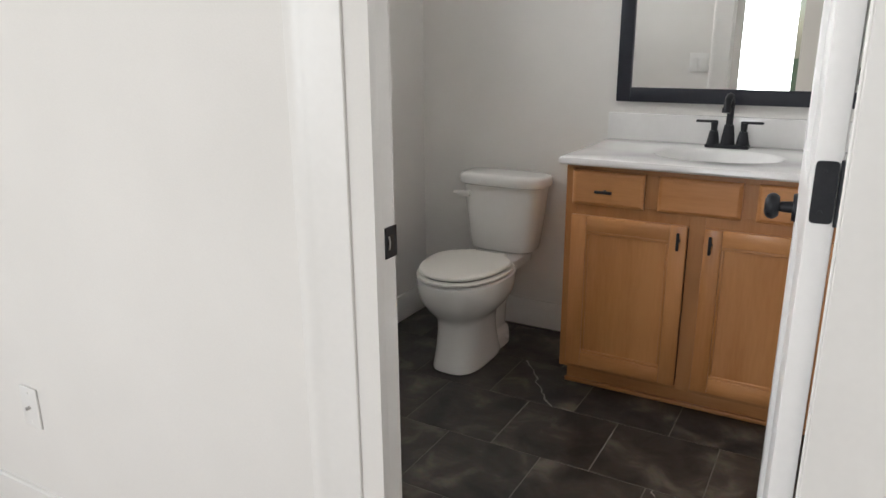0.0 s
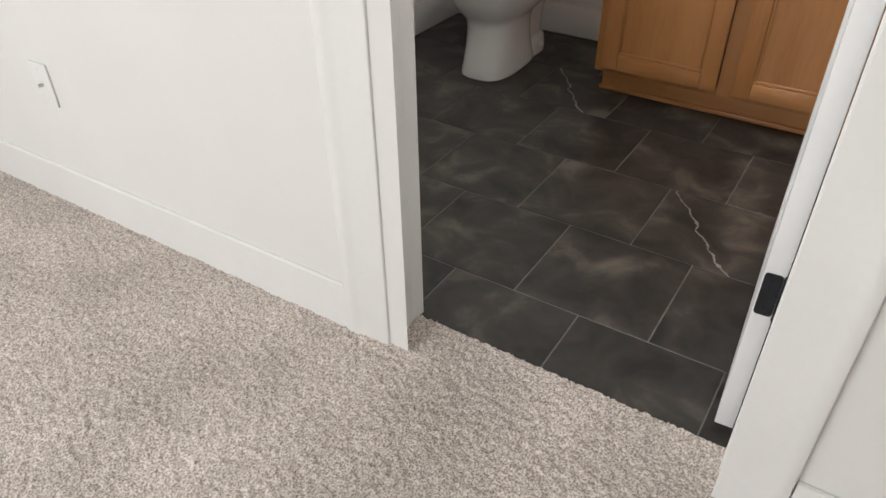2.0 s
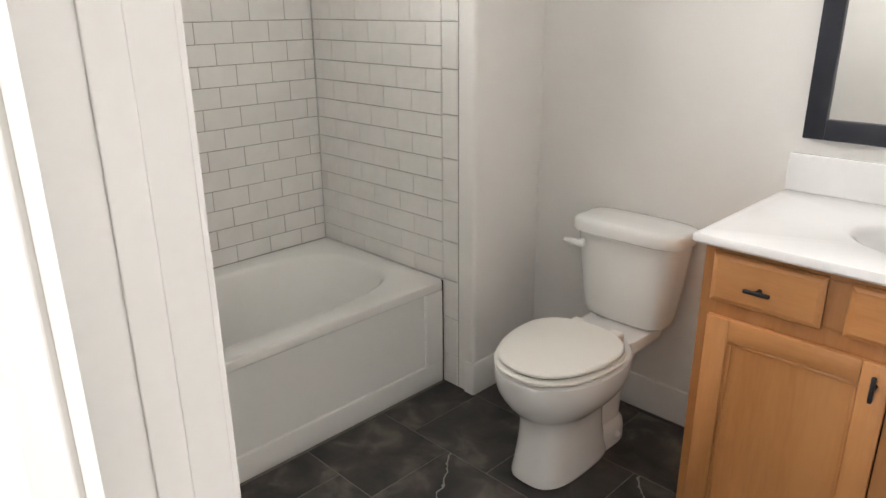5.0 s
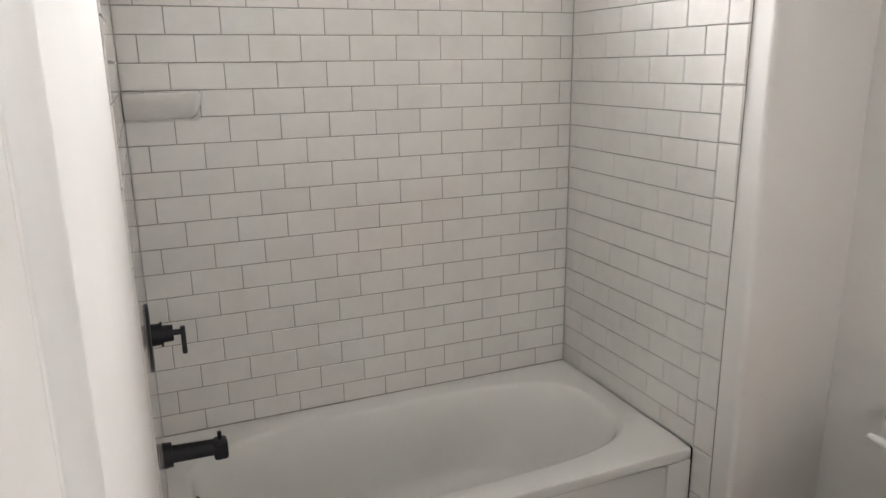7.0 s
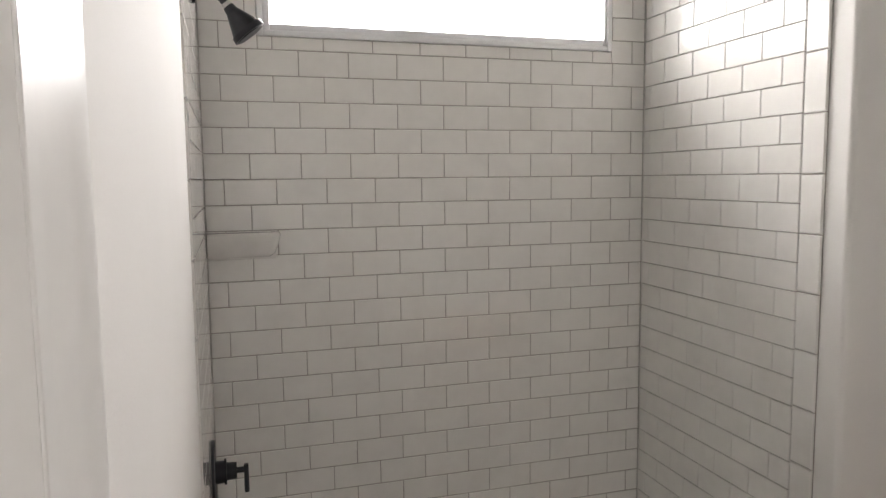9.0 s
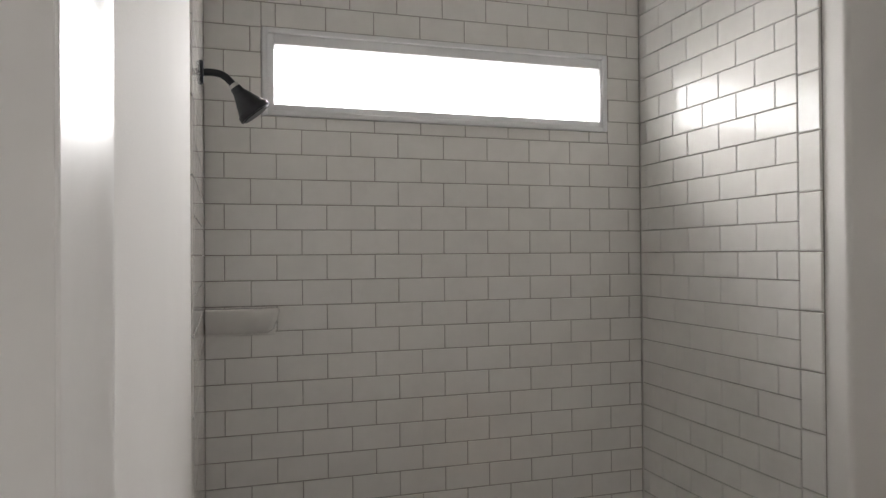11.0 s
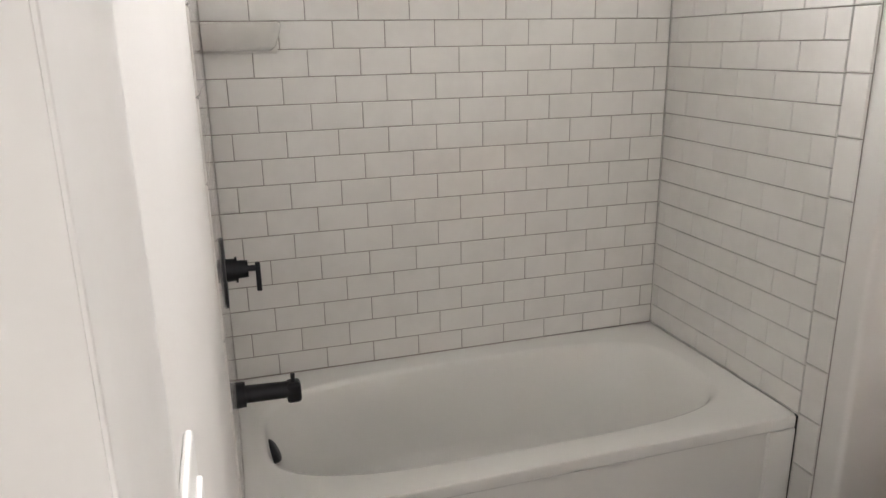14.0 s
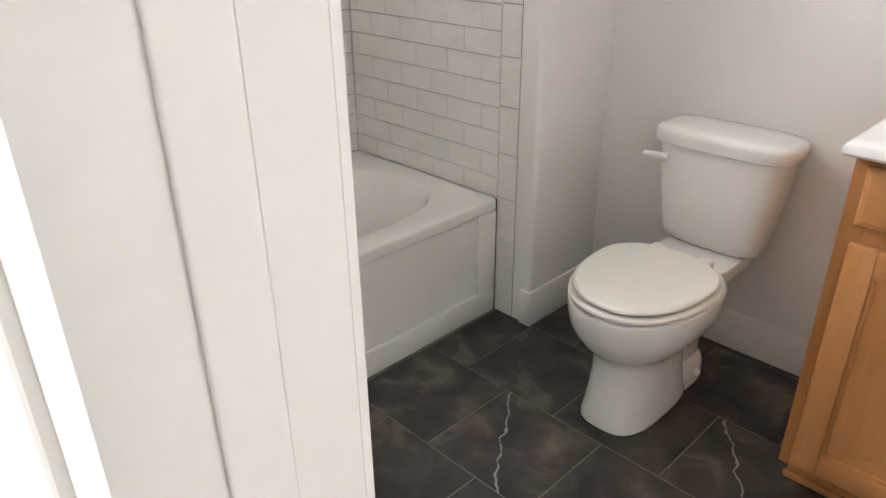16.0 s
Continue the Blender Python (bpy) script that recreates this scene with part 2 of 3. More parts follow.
# ---- the shell ----
XB, XW, CEILING = -.132, -.004, 2.74          # bedroom face and bathroom face of the door wall
JL, JR, HEAD = -1.952, -2.664, 2.05          # door opening
XT = 1.866                                   # wall behind the toilet and vanity
TX, TY = 1.494, -.735                        # tiled end wall; front of its full tiles
TUBZ = .430

structure("ground", block(-60, 60, -60, 60, -.35, -.12), EARTH, "green grass ground outside the house", "ground")
structure("subfloor", block(-3.7, 2.1, -4.3, .16, -.12, -.012), FGROUT, "grey mortar bed under the floor tiles", "floor")
SKEW = .015                                  # this wall is a little out of square on the bedroom side


def bedroom_face(y):
    return XB - SKEW * max(0, y + 2.0)


ring_ = [(XB, JL + .02), (XB, -2.0), (bedroom_face(.0), .0), (XB, .003), (XB, -.815), (XW, -.815), (XW, JL + .02)]
structure("wall_door_north", loft([[(x, y, z) for x, y in ring_] for z in (-.012, CEILING)]), PAINT, "plain white painted wall beside the bathroom doorway", "wall")
structure("wall_plumbing", block(XB + .0, -.0095, -.815, .003, -.012, CEILING), PAINT, "painted wall carrying the shower plumbing", "wall")
structure("wall_bedroom_north", block(-3.7, XB, .003, .16, -.012, CEILING), PAINT, "plain white painted bedroom wall", "wall")
structure("wall_door_south", block(XB, XW, -4.3, JR - .020, -.012, CEILING), PAINT, "plain white painted wall beside the bathroom doorway", "wall")
structure("wall_door_head", block(XB, XW, JR - .020, JL + .020, HEAD + .02, CEILING), PAINT, "white painted wall above the doorway", "wall")
WX0, WX1, WZ0, WZ1 = .168, 1.362, 2.098, 2.373   # window opening
structure("wall_back_low", block(XB, 2.05, .003, .16, -.012, WZ0), PAINT, "outer wall below the high window", "wall")
structure("wall_back_high", block(XB, 2.05, .003, .16, WZ1, CEILING), PAINT, "outer wall above the high window", "wall")
structure("wall_back_left", block(XB, WX0, .003, .16, WZ0, WZ1), PAINT, "outer wall beside the high window", "wall")
structure("wall_back_right", block(WX1, 2.05, .003, .16, WZ0, WZ1), PAINT, "outer wall beside the high window", "wall")
structure("wall_toilet", block(XT, 2.05, -3.0, -.885, -.012, CEILING), PAINT, "plain white painted wall behind toilet and vanity", "wall")
structure("wall_south", block(XW, XT, -3.0, -2.90, -.012, CEILING), PAINT, "plain white painted bathroom end wall", "wall")
structure("ceiling_bath", block(XB, 2.05, -3.0, .16, CEILING, CEILING + .12), CEIL, "flat white bathroom ceiling", "ceiling")
structure("ceiling_bedroom", block(-3.7, XB, -4.3, .16, CEILING, CEILING + .12), CEIL, "flat white bedroom ceiling", "ceiling")
structure("wall_bedroom_south", block(-3.7, XB, -4.3, -4.18, -.012, CEILING), PAINT, "plain white painted bedroom wall", "wall")
structure("wall_bedroom_west_low", block(-3.7, -3.58, -4.18, .003, -.012, .72), PAINT, "white bedroom wall below the window", "wall")
structure("wall_bedroom_west_high", block(-3.7, -3.58, -4.18, .003, 2.18, CEILING), PAINT, "white bedroom wall above the window", "wall")
structure("wall_bedroom_west_left", block(-3.7, -3.58, -.10, .003, .72, 2.18), PAINT, "white bedroom wall beside the window", "wall")
structure("wall_bedroom_west_right", block(-3.7, -3.58, -4.18, -2.10, .72, 2.18), PAINT, "white bedroom wall beside the window", "wall")

# the wing between tub and toilet has softly rounded drywall corners
bm = bmesh.new()
rr_ = .016
prof = [(1.503, .003), (XT + .12, .003), (XT + .12, -.885)]
prof += [(1.503 + rr_ - rr_ * math.cos(a), -.885 + rr_ - rr_ * math.sin(a)) for a in [math.pi / 2 * k / 8 for k in range(8, -1, -1)]]
loft([[(x, y, z) for x, y in prof] for z in (-.012, CEILING)], bm=bm)
structure("wall_wing", bm, PAINT, "white painted wing wall between tub and toilet", "wall", True)


# ---- bathroom floor tiles are laid at the end of the file; carpet ----
def carpet():
    step = .0048
    xs, ys = np.arange(-1.25, -.0195, step), np.arange(-3.15, .001, step)
    gx, gy = np.meshgrid(xs, ys, indexing="ij")
    rng = np.random.default_rng(3)
    h = rng.random(gx.shape)
    h = .5 * h + .5 * (np.roll(h, 1, 0) + np.roll(h, 1, 1) + np.roll(h, -1, 0) + np.roll(h, -1, 1)) / 4
    low = .0035 * (np.sin(gx * 23 + 2 * np.sin(gy * 17)) * np.sin(gy * 19 + 1.3 * np.sin(gx * 13)))
    gz = .001 + .011 * (h - .5) + low * .4 + .004
    jx, jy = gx + (rng.random(gx.shape) - .5) * step * .9, gy + (rng.random(gx.shape) - .5) * step * .9
    co = np.stack([jx, jy, gz], -1).reshape(-1, 3)
    a, b = gx.shape
    idx = np.arange(a * b).reshape(a, b)
    quads = np.stack([idx[:-1, :-1], idx[1:, :-1], idx[1:, 1:], idx[:-1, 1:]], -1).reshape(-1, 4)
    cx, cy = co[quads, 0].mean(1), co[quads, 1].mean(1)
    quads = quads[(cx < XB + .01 - .0) | ((cy < JL) & (cy > JR))]
    me = bpy.data.meshes.new("carpet")
    me.from_pydata(co.tolist(), [], quads.tolist())
    me.materials.append(CARPET)
    for poly in me.polygons:
        poly.use_smooth = True
    tagged(new("carpet", me), "beige speckled cut-pile carpet on the bedroom floor", "carpet", "", "structure")


carpet()
structure("carpet_far", block(-3.6, -1.25, -4.2, .003, -.012, .004), CARPET, "beige cut-pile carpet of the bedroom beyond", "carpet")
structure("carpet_side", block(-1.25, XB, -4.2, -3.15, -.012, .004), CARPET, "beige cut-pile carpet along the bedroom wall", "carpet")


# ---- trim ----
def baseboard(name, x0, x1, y0, y1):
    bm = block(x0, x1, y0, y1, -.008, .130, .004, 2)
    return structure(name, bm, TRIM, "flat white painted baseboard along the wall", "baseboard", True)


CW = .110
bb_ = [(XB, JL + CW + .0016), (XB - .0125, JL + CW + .0016), (bedroom_face(.0) - .0125, .0), (bedroom_face(.0), .0)]
structure("baseboard_bedroom_north", loft([[(x + d * (i in (1, 2)), y, z) for i, (x, y) in enumerate(bb_)] for z, d in ((-.008, 0), (.126, 0), (.130, .004))]), TRIM, "flat white painted baseboard along the wall", "baseboard")
baseboard("baseboard_bedroom_south", XB - .0125, XB, -4.18, JR - CW - .0016)
baseboard("baseboard_bath_door", XW, XW + .0125, JL + CW + .0016, -.816)
baseboard("baseboard_wing_end", 1.4905, 1.503, -.8972, -.85)
baseboard("baseboard_wing", 1.4905, XT, -.8975, -.885)
baseboard("baseboard_toilet", XT - .0125, XT, -1.80, -.8975)
baseboard("baseboard_south", XW + .013, 1.30, -2.90, -2.8875)


def casing(name, face, way, depth=1.0):
    """Moulded casing: its face rises away from the opening to a rounded outer edge."""
    ob = tagged(new(name), "white painted moulded casing framing the doorway", "door frame", "", "structure")
    prof = [(0, .0055), (.0015, .0070), (.020, .0085), (.060, .0125), (.074, .0150), (.082, .0185), (.092, .0195), (.103, .0190), (.108, .0165), (CW, .0120), (CW, -.006), (0, -.006)]
    prof = [(d, t * depth) for d, t in prof]

    def leg(y, side, z1):
        bm = loft([[(face + way * t, y + side * d, z + (d if z else 0)) for d, t in prof] for z in (0, z1)])
        return part("casing_leg", bm, TRIM, ob, smooth=True)
    leg(JL - .0005, 1, HEAD - .0005)
    leg(JR + .0005, -1, HEAD - .0005)
    bm = loft([[(face + way * t, JR + .0005 - d if k == 0 else JL - .0005 + d, HEAD - .0005 + d) for d, t in prof] for k in (0, 1)])
    part("casing_head", bm, TRIM, ob, smooth=True)


casing("door_casing_bedroom", XB, -1)
casing("door_casing_bath", XW, 1, .42)
jamb = tagged(new("door_jamb"), "white painted door jamb with stop and black strike plate", "door frame", "", "structure")
part("jamb_leg", block(XB, XW + .004, JL, JL + .020, -.004, HEAD + .02, .0015), TRIM, jamb)
part("jamb_leg", block(XB, XW + .004, JR - .020, JR, -.004, HEAD + .02, .0015), TRIM, jamb)
part("jamb_head", block(XB, XW + .004, JR, JL, HEAD, HEAD + .02, .0015), TRIM, jamb)
part("door_stop", block(-.078, -.046, JL - .003, JL, .002, HEAD - .010, .002, 3), TRIM, jamb, smooth=True)
part("door_stop", block(-.078, -.046, JR, JR + .0045, .002, HEAD - .010, .002, 3), TRIM, jamb, smooth=True)
part("door_stop", block(-.078, -.046, JR, JL, HEAD - .010, HEAD, .004, 3), TRIM, jamb, smooth=True)
strike = part("strike_plate", block(-.036, .0015, JL - .0022, JL + .001, .908, .967, .0009), BLACK, jamb, "black metal strike plate")
# Dark block painted for the shade inside the latch hole.
part("latch_hole_shade", block(-.024, -.010, JL - .0030, JL - .0008, .923, .952, .0004), GAP_SHADE, strike)
part("strike_lip", tube([(-.026, JL - .003, .925), (-.026, JL - .005, .937), (-.026, JL - .003, .950)], .0016, 8, 4), STEEL, strike)


# ---- door leaf, standing open ----
def door():
    d = tagged(new("door_1"), "white painted panel door standing open into the bathroom", "door", "", "structure")
    d.matrix_world = pose(XW + .015, JR - .002, 0, 0, 0, 4.0)
    L, T, Z0, Z1 = .690, .035, .022, 2.04
    y0 = .009
    st, rl = .115, .12
    part("stile", block(.006, .006 + st, y0, y0 + T, Z0, Z1, .002), DOORP, d, smooth=True)
    part("stile", block(L - st, L, y0, y0 + T, Z0, Z1, .002), DOORP, d, smooth=True)
    for z0, z1 in ((Z0, Z0 + .22), (.95, .95 + rl), (Z1 - rl, Z1)):
        part("rail", block(.006 + st, L - st, y0, y0 + T, z0, z1, .001), DOORP, d)
    for z0, z1 in ((Z0 + .22, .95), (.95 + rl, Z1 - rl)):
        part("panel", block(.006 + st, L - st, y0 + .010, y0 + T - .010, z0, z1), DOORP, d)
    for z in (.352, 1.090, 1.83):
        leaf = [[(x, y0 + .018 + .0145 * math.copysign(abs(math.cos(a)) ** .32, math.cos(a)), z + .043 * math.copysign(abs(math.sin(a)) ** .14, math.sin(a)))
                 for a in [2 * math.pi * (i + .5) / 48 for i in range(48)]] for x in (.0068, .0036)]
        h = part("hinge", loft(leaf), BLACK, d, "black metal butt hinge")
        part("knuckle", cyl((.001, y0 - .003, z - .045), (.001, y0 - .003, z + .045), .0058, seg=16), BLACK, h, smooth=True)
        for dz in (-.028, 0, .028):
            part("screw", cyl((.0025, y0 + .014 + .006 * (1 if dz else -1), z + dz), (.0036, y0 + .014 + .006 * (1 if dz else -1), z + dz), .0032, seg=10), BLACK, h)
    for side in (1, -1):
        base = y0 + T if side > 0 else y0
        rose = part("rose", cyl((L - .065, base, .938), (L - .065, base + side * .008, .938), .032, .029, 32), BLACK, d, "black round rose", True)
        part("knob_neck", cyl((L - .065, base + side * .008, .938), (L - .065, base + side * .036, .938), .013, .011, 20), BLACK, rose, smooth=True)
        rings = []
        for k in range(9):
            t = k / 8
            r = .012 + .017 * math.sin(math.pi * min(1, .12 + .80 * t)) ** .7
            if k == 8:
                r = .012
            rings.append([(L - .065 + r * math.cos(2 * math.pi * i / 28), base + side * (.034 + .030 * t), .938 + r * math.sin(2 * math.pi * i / 28)) for i in range(28)])
        part("knob", loft(rings), BLACK, rose, "black round knob", True)
    part("latch_plate", block(L - .0006, L + .0009, y0 + .006, y0 + T - .006, .91, .967, .0003), BLACK, d)


door()

# ---- bedroom wall plate ----
jack = thing("cable_outlet", "white plastic cable wall plate with one jack", "wall outlet")
jack.matrix_world = pose(bedroom_face(-.90) - .0003, -.90, .384, 0, 0, math.degrees(math.atan(SKEW)))
part("plate", block(-.0065, 0, -.035, .035, -.0575, .0575, .0028, 3), PLATE, jack, smooth=True)
part("connector", cyl((-.006, 0, 0), (-.016, 0, 0), .0048, seg=12), STEEL, jack, "small steel threaded connector", True)
for dz in (-.042, .042):
    part("screw", cyl((-.0062, 0, dz), (-.0075, 0, dz), .0032, seg=10), PLATE, jack)

switch = thing("light_switch", "white double light switch plate on painted wall", "light switch")
part("plate", block(XW, XW + .006, -1.838, -1.723, 1.100, 1.215, .0028, 3), PLATE, switch, smooth=True)
for y in (-1.805, -1.756):
    rocker = part("rocker", block(XW + .005, XW + .0095, y - .017, y + .017, 1.124, 1.191, .0015), PLATE, switch)


# ---- bathtub ----
def bathtub():
    tub = thing("bathtub", "white alcove bathtub with a recessed apron panel", "bathtub")
    bm = bmesh.new()
    n = 72
    cx, cy = .765, -.366
    def rim(hx0, hx1, hy, z, power, sx=0):
        ring = []
        for i in range(n):
            a = 2 * math.pi * i / n
            c, s = math.cos(a), math.sin(a)
            hx = hx1 if c > 0 else hx0
            ring.append((cx + sx + hx * math.copysign(abs(c) ** (2 / power), c), cy + hy * math.copysign(abs(s) ** (2 / power), s), z))
        return ring
    outer = rim(.765, .728, .371, TUBZ, 60)
    outer = [(min(max(x, .001), TX - .001), min(max(y, -.7365), -.001), z) for x, y, z in outer]
    rings = [outer,
             rim(.716, .655, .288, TUBZ + .001, 3.6), rim(.706, .643, .280, TUBZ - .004, 3.5), rim(.699, .632, .274, TUBZ - .018, 3.4),
             rim(.684, .590, .262, TUBZ - .10, 3.3), rim(.662, .520, .250, TUBZ - .20, 3.2), rim(.622, .450, .236, TUBZ - .28, 3.1),
             rim(.590, .400, .212, TUBZ - .315, 3.0), rim(.54, .36, .17, TUBZ - .330, 2.8), rim(.25, .18, .08, TUBZ - .334, 2.4)]
    loft(rings, bm=bm, close_bottom=False)
    part("basin", bm, ENAMEL, tub, "smooth white basin with sloped back", True)
    # apron: a frame round a recessed panel, with a rounded upper edge
    yf = -.737
    apron = bmesh.new()
    block(.001, TX - .0025, yf, -.715, TUBZ - .040, TUBZ - .0005, .007, 3, apron)
    part("apron_top", apron, ENAMEL, tub, smooth=True)
    part("apron_panel", block(.055, 1.405, yf + .012, -.715, .095, TUBZ - .040), ENAMEL, tub)
    part("apron_rail", block(.002, TX - .0035, yf, -.715, .004, .095, .004, 2), ENAMEL, tub, smooth=True)
    part("apron_side", block(1.405, TX - .0035, yf, -.715, .095, TUBZ - .040, .002, 2), ENAMEL, tub, smooth=True)
    part("apron_side", block(.002, .055, yf, -.715, .095, TUBZ - .040, .002, 2), ENAMEL, tub, smooth=True)
    bm = loft([[(r * math.cos(2 * math.pi * k / 36), r * math.sin(2 * math.pi * k / 36), z) for k in range(36)] for z, r in ((-.020, .034), (.004, .036), (.010, .034), (.014, .026), (.0155, .012))])
    bmesh.ops.transform(bm, matrix=pose(.079, -.325, .354, 0, 64, 0), verts=bm.verts)
    part("overflow_plate", bm, BLACK, tub, "black overflow cover", True)
    part("drain", cyl((.25, -.366, .097), (.25, -.366, .103), .034, .030, 28), BLACK, tub, "black round drain")


bathtub()
# A near-black strip painted as the shade in this gap.
structure("tub_gap_shade", block(TX - .0014, TX + .001, -.736, -.70, .0, TUBZ - .002), GAP_SHADE, "dark strip painted as the shaded narrow gap at the tub end", "gap")


# ---- shower fittings ----
def shower():
    y = -.318
    v = thing("shower_valve", "matte black round shower valve with lever handle", "shower valve")
    part("plate", cyl((0, y, 0.886), (.007, y, 0.886), .092, .090, 48), BLACK, v, "black round escutcheon", True)
    bm = cyl((.007, y, 0.892), (.034, y, 0.892), .030, .029, 28)
    cyl((.034, y, 0.892), (.062, y, 0.892), .024, .022, 28, bm)
    part("valve_body", bm, BLACK, v, smooth=True)
    part("collar", cyl((.030, y, 0.892), (.036, y, 0.892), .034, .034, 28), BLACK, v, smooth=True)
    part("stem", cyl((.060, y, 0.892), (.084, y, 0.892), .008, seg=16), BLACK, v, smooth=True)
    part("lever", block(.080, .093, y - .008, y + .008, .829, .907, .003, 2), BLACK, v, "flat black lever", True)
    s = thing("tub_spout", "matte black tub spout with diverter pin", "tub spout")
    part("flange", cyl((0, y, .537), (.024, y, .537), .036, .034, 28), BLACK, s, smooth=True)
    part("spout_body", cyl((.022, y, .537), (.150, y, .533), .0245, .023, 28), BLACK, s, smooth=True)
    bm = block(.132, .172, y - .023, y + .023, .498, .556, .010, 4)
    part("spout_nose", bm, BLACK, s, smooth=True)
    part("diverter", cyl((.152, y, .553), (.152, y, .578), .006, seg=14), BLACK, s, smooth=True)
    h = thing("wall_shower", "matte black cone shower head on a bent arm", "shower head")
    part("flange", cyl((0, y, 2.140), (.008, y, 2.140), .032, .029, 32), BLACK, h, smooth=True)
    part("arm", tube([(.0, y, 2.140), (.035, y, 2.141), (.062, y, 2.132), (.090, y, 2.102)], .0095), BLACK, h, smooth=True)
    a, d = Vector((.086, y, 2.106)), Vector((.62, 0, -.79)).normalized()
    bm = cyl(a, a + d * .018, .014, .017, 28)
    cyl(a + d * .018, a + d * .070, .018, .041, 36, bm)
    cyl(a + d * .070, a + d * .084, .044, .045, 36, bm)
    part("head", bm, BLACK, h, smooth=True)
    part("ball_joint", cyl(a - d * .010, a + d * .004, .013, .013, 20), STEEL, h, smooth=True)
    part("spray_face", cyl(a + d * .084, a + d * .087, .040, .038, 36), BLACK, h)


shower()
shelf = thing("soap_ledge", "white ceramic soap ledge set into the tiled corner", "soap dish")
part("back_plate", block(.003, .205, -.006, -.0005, 1.427, 1.502, .002, 3), TILE, shelf, smooth=True)
bm = loft([[(.003, -.004, z), (.003, -d, z), (w - .020, -d, z), (w - .006, -d + .006, z), (w, -d + .018, z), (w, -.004, z)]
           for z, w, d in ((1.434, .186, .022), (1.446, .200, .034), (1.474, .210, .048), (1.500, .216, .056), (1.507, .216, .056), (1.510, .213, .053))])
part("ledge", bm, TILE, shelf, smooth=True)


# ---- toilet ----
def toilet():
    cy = -1.367
    t = thing("toilet", "white two-piece toilet with its lid closed", "toilet")
    rings = []
    for z, front, back, h, pw in ((.0, 1.221, 1.585, .101, 3.0), (.004, 1.216, 1.588, .104, 3.0), (.016, 1.215, 1.588, .104, 3.0), (.05, 1.221, 1.575, .099, 2.9), (.11, 1.231, 1.56, .094, 2.8),
                                  (.165, 1.236, 1.56, .092, 2.7), (.198, 1.236, 1.57, .095, 2.6), (.218, 1.229, 1.585, .106, 2.4), (.236, 1.211, 1.60, .124, 2.3), (.260, 1.188, 1.61, .145, 2.25),
                                  (.288, 1.168, 1.62, .163, 2.2), (.316, 1.154, 1.625, .175, 2.2), (.345, 1.149, 1.63, .181, 2.2), (.372, 1.146, 1.63, .183, 2.2), (.384, 1.148, 1.63, .182, 2.2), (.390, 1.156, 1.625, .176, 2.2)):
        mid = 1.41 if z > .21 else 1.40
        rings.append(egg(mid, cy, z, mid - front, back - mid, h, 56, pw))
    part("bowl", loft(rings), CERAMIC, t, "white ceramic bowl and pedestal", True)
    # the trapway narrows behind the pedestal and stands on a rounded foot
    foot = [egg(1.58, cy, z, .12, b, h, 48, 2.6) for z, b, h in ((0, .116, .086), (.004, .120, .090), (.045, .119, .089), (.068, .113, .084), (.080, .100, .072), (.085, .07, .05))]
    part("foot", loft(foot), CERAMIC, t, smooth=True)
    trap = [egg(1.60, cy, z, .12, b, h, 40, 2.8) for z, b, h in ((.03, .085, .066), (.085, .085, .064), (.16, .10, .064), (.23, .13, .072), (.30, .16, .092), (.352, .18, .115))]
    part("trapway", loft(trap), CERAMIC, t, smooth=True)
    deck = loft([superbox(1.70, cy, z, hx, hy, 48, 4.5) for z, hx, hy in ((.338, .135, .105), (.346, .145, .118), (.376, .148, .122), (.386, .144, .118), (.390, .132, .108))])
    part("deck", deck, CERAMIC, t, "ceramic deck under the tank", True)
    for side in (1, -1):
        cap = [[(1.600 + r * math.cos(2 * math.pi * k / 20), cy + side * (.080 + d), .040 + r * math.sin(2 * math.pi * k / 20)) for k in range(20)]
               for d, r in ((0, .014), (.010, .014), (.016, .011), (.020, .006), (.021, .002))]
        part("bolt_cap", loft(cap), CERAMIC, t, "domed white bolt cap", True)

    def oval(z0, z1, f, b, h, crown):
        body = [egg(1.41, cy, z0, f - .006, b - .004, h - .006, 60, 2.2), egg(1.41, cy, z0 + .004, f, b, h, 60, 2.2), egg(1.41, cy, z1 - .006, f, b, h, 60, 2.2),
                egg(1.41, cy, z1 - .0015, f - .004, b - .003, h - .004, 60, 2.2), egg(1.41, cy, z1, f - .012, b - .01, h - .012, 60, 2.2)]
        return loft(body + [egg(1.41, cy, z1 + crown * up, f * k, b * k, h * k, 60, 2.2) for k, up in ((.80, .36), (.60, .68), (.40, .88), (.20, .98), (.06, 1))])
    part("seat", oval(.395, .411, .266, .150, .182, .001), SEAT, t, "cream-white plastic seat", True)
    part("lid", oval(.4155, .432, .256, .148, .172, .004), SEAT, t, "closed cream-white plastic lid", True)
    # Dark core painted as the shade between lid, seat and rim.
    part("seat_gap_shade", loft([egg(1.41, cy, z, .246, .136, .162, 40, 2.2) for z in (.389, .416)]), GAP_SHADE, t)
    for side in (1, -1):
        part("seat_hinge", block(1.545, 1.586, cy + side * .072 - .022, cy + side * .072 + .022, .388, .424, .008, 3), SEAT, t, smooth=True)
    tank = loft([superbox(1.764, cy, z, hx, hy, 64, pw) for z, hx, hy, pw in ((.389, .058, .120, 3.2), (.393, .068, .136, 3.6), (.402, .076, .148, 3.8), (.43, .080, .155, 4), (.56, .086, .172, 4.2), (.690, .090, .186, 4.4))])
    part("tank", tank, CERAMIC, t, "white ceramic tank tapering towards its base", True)
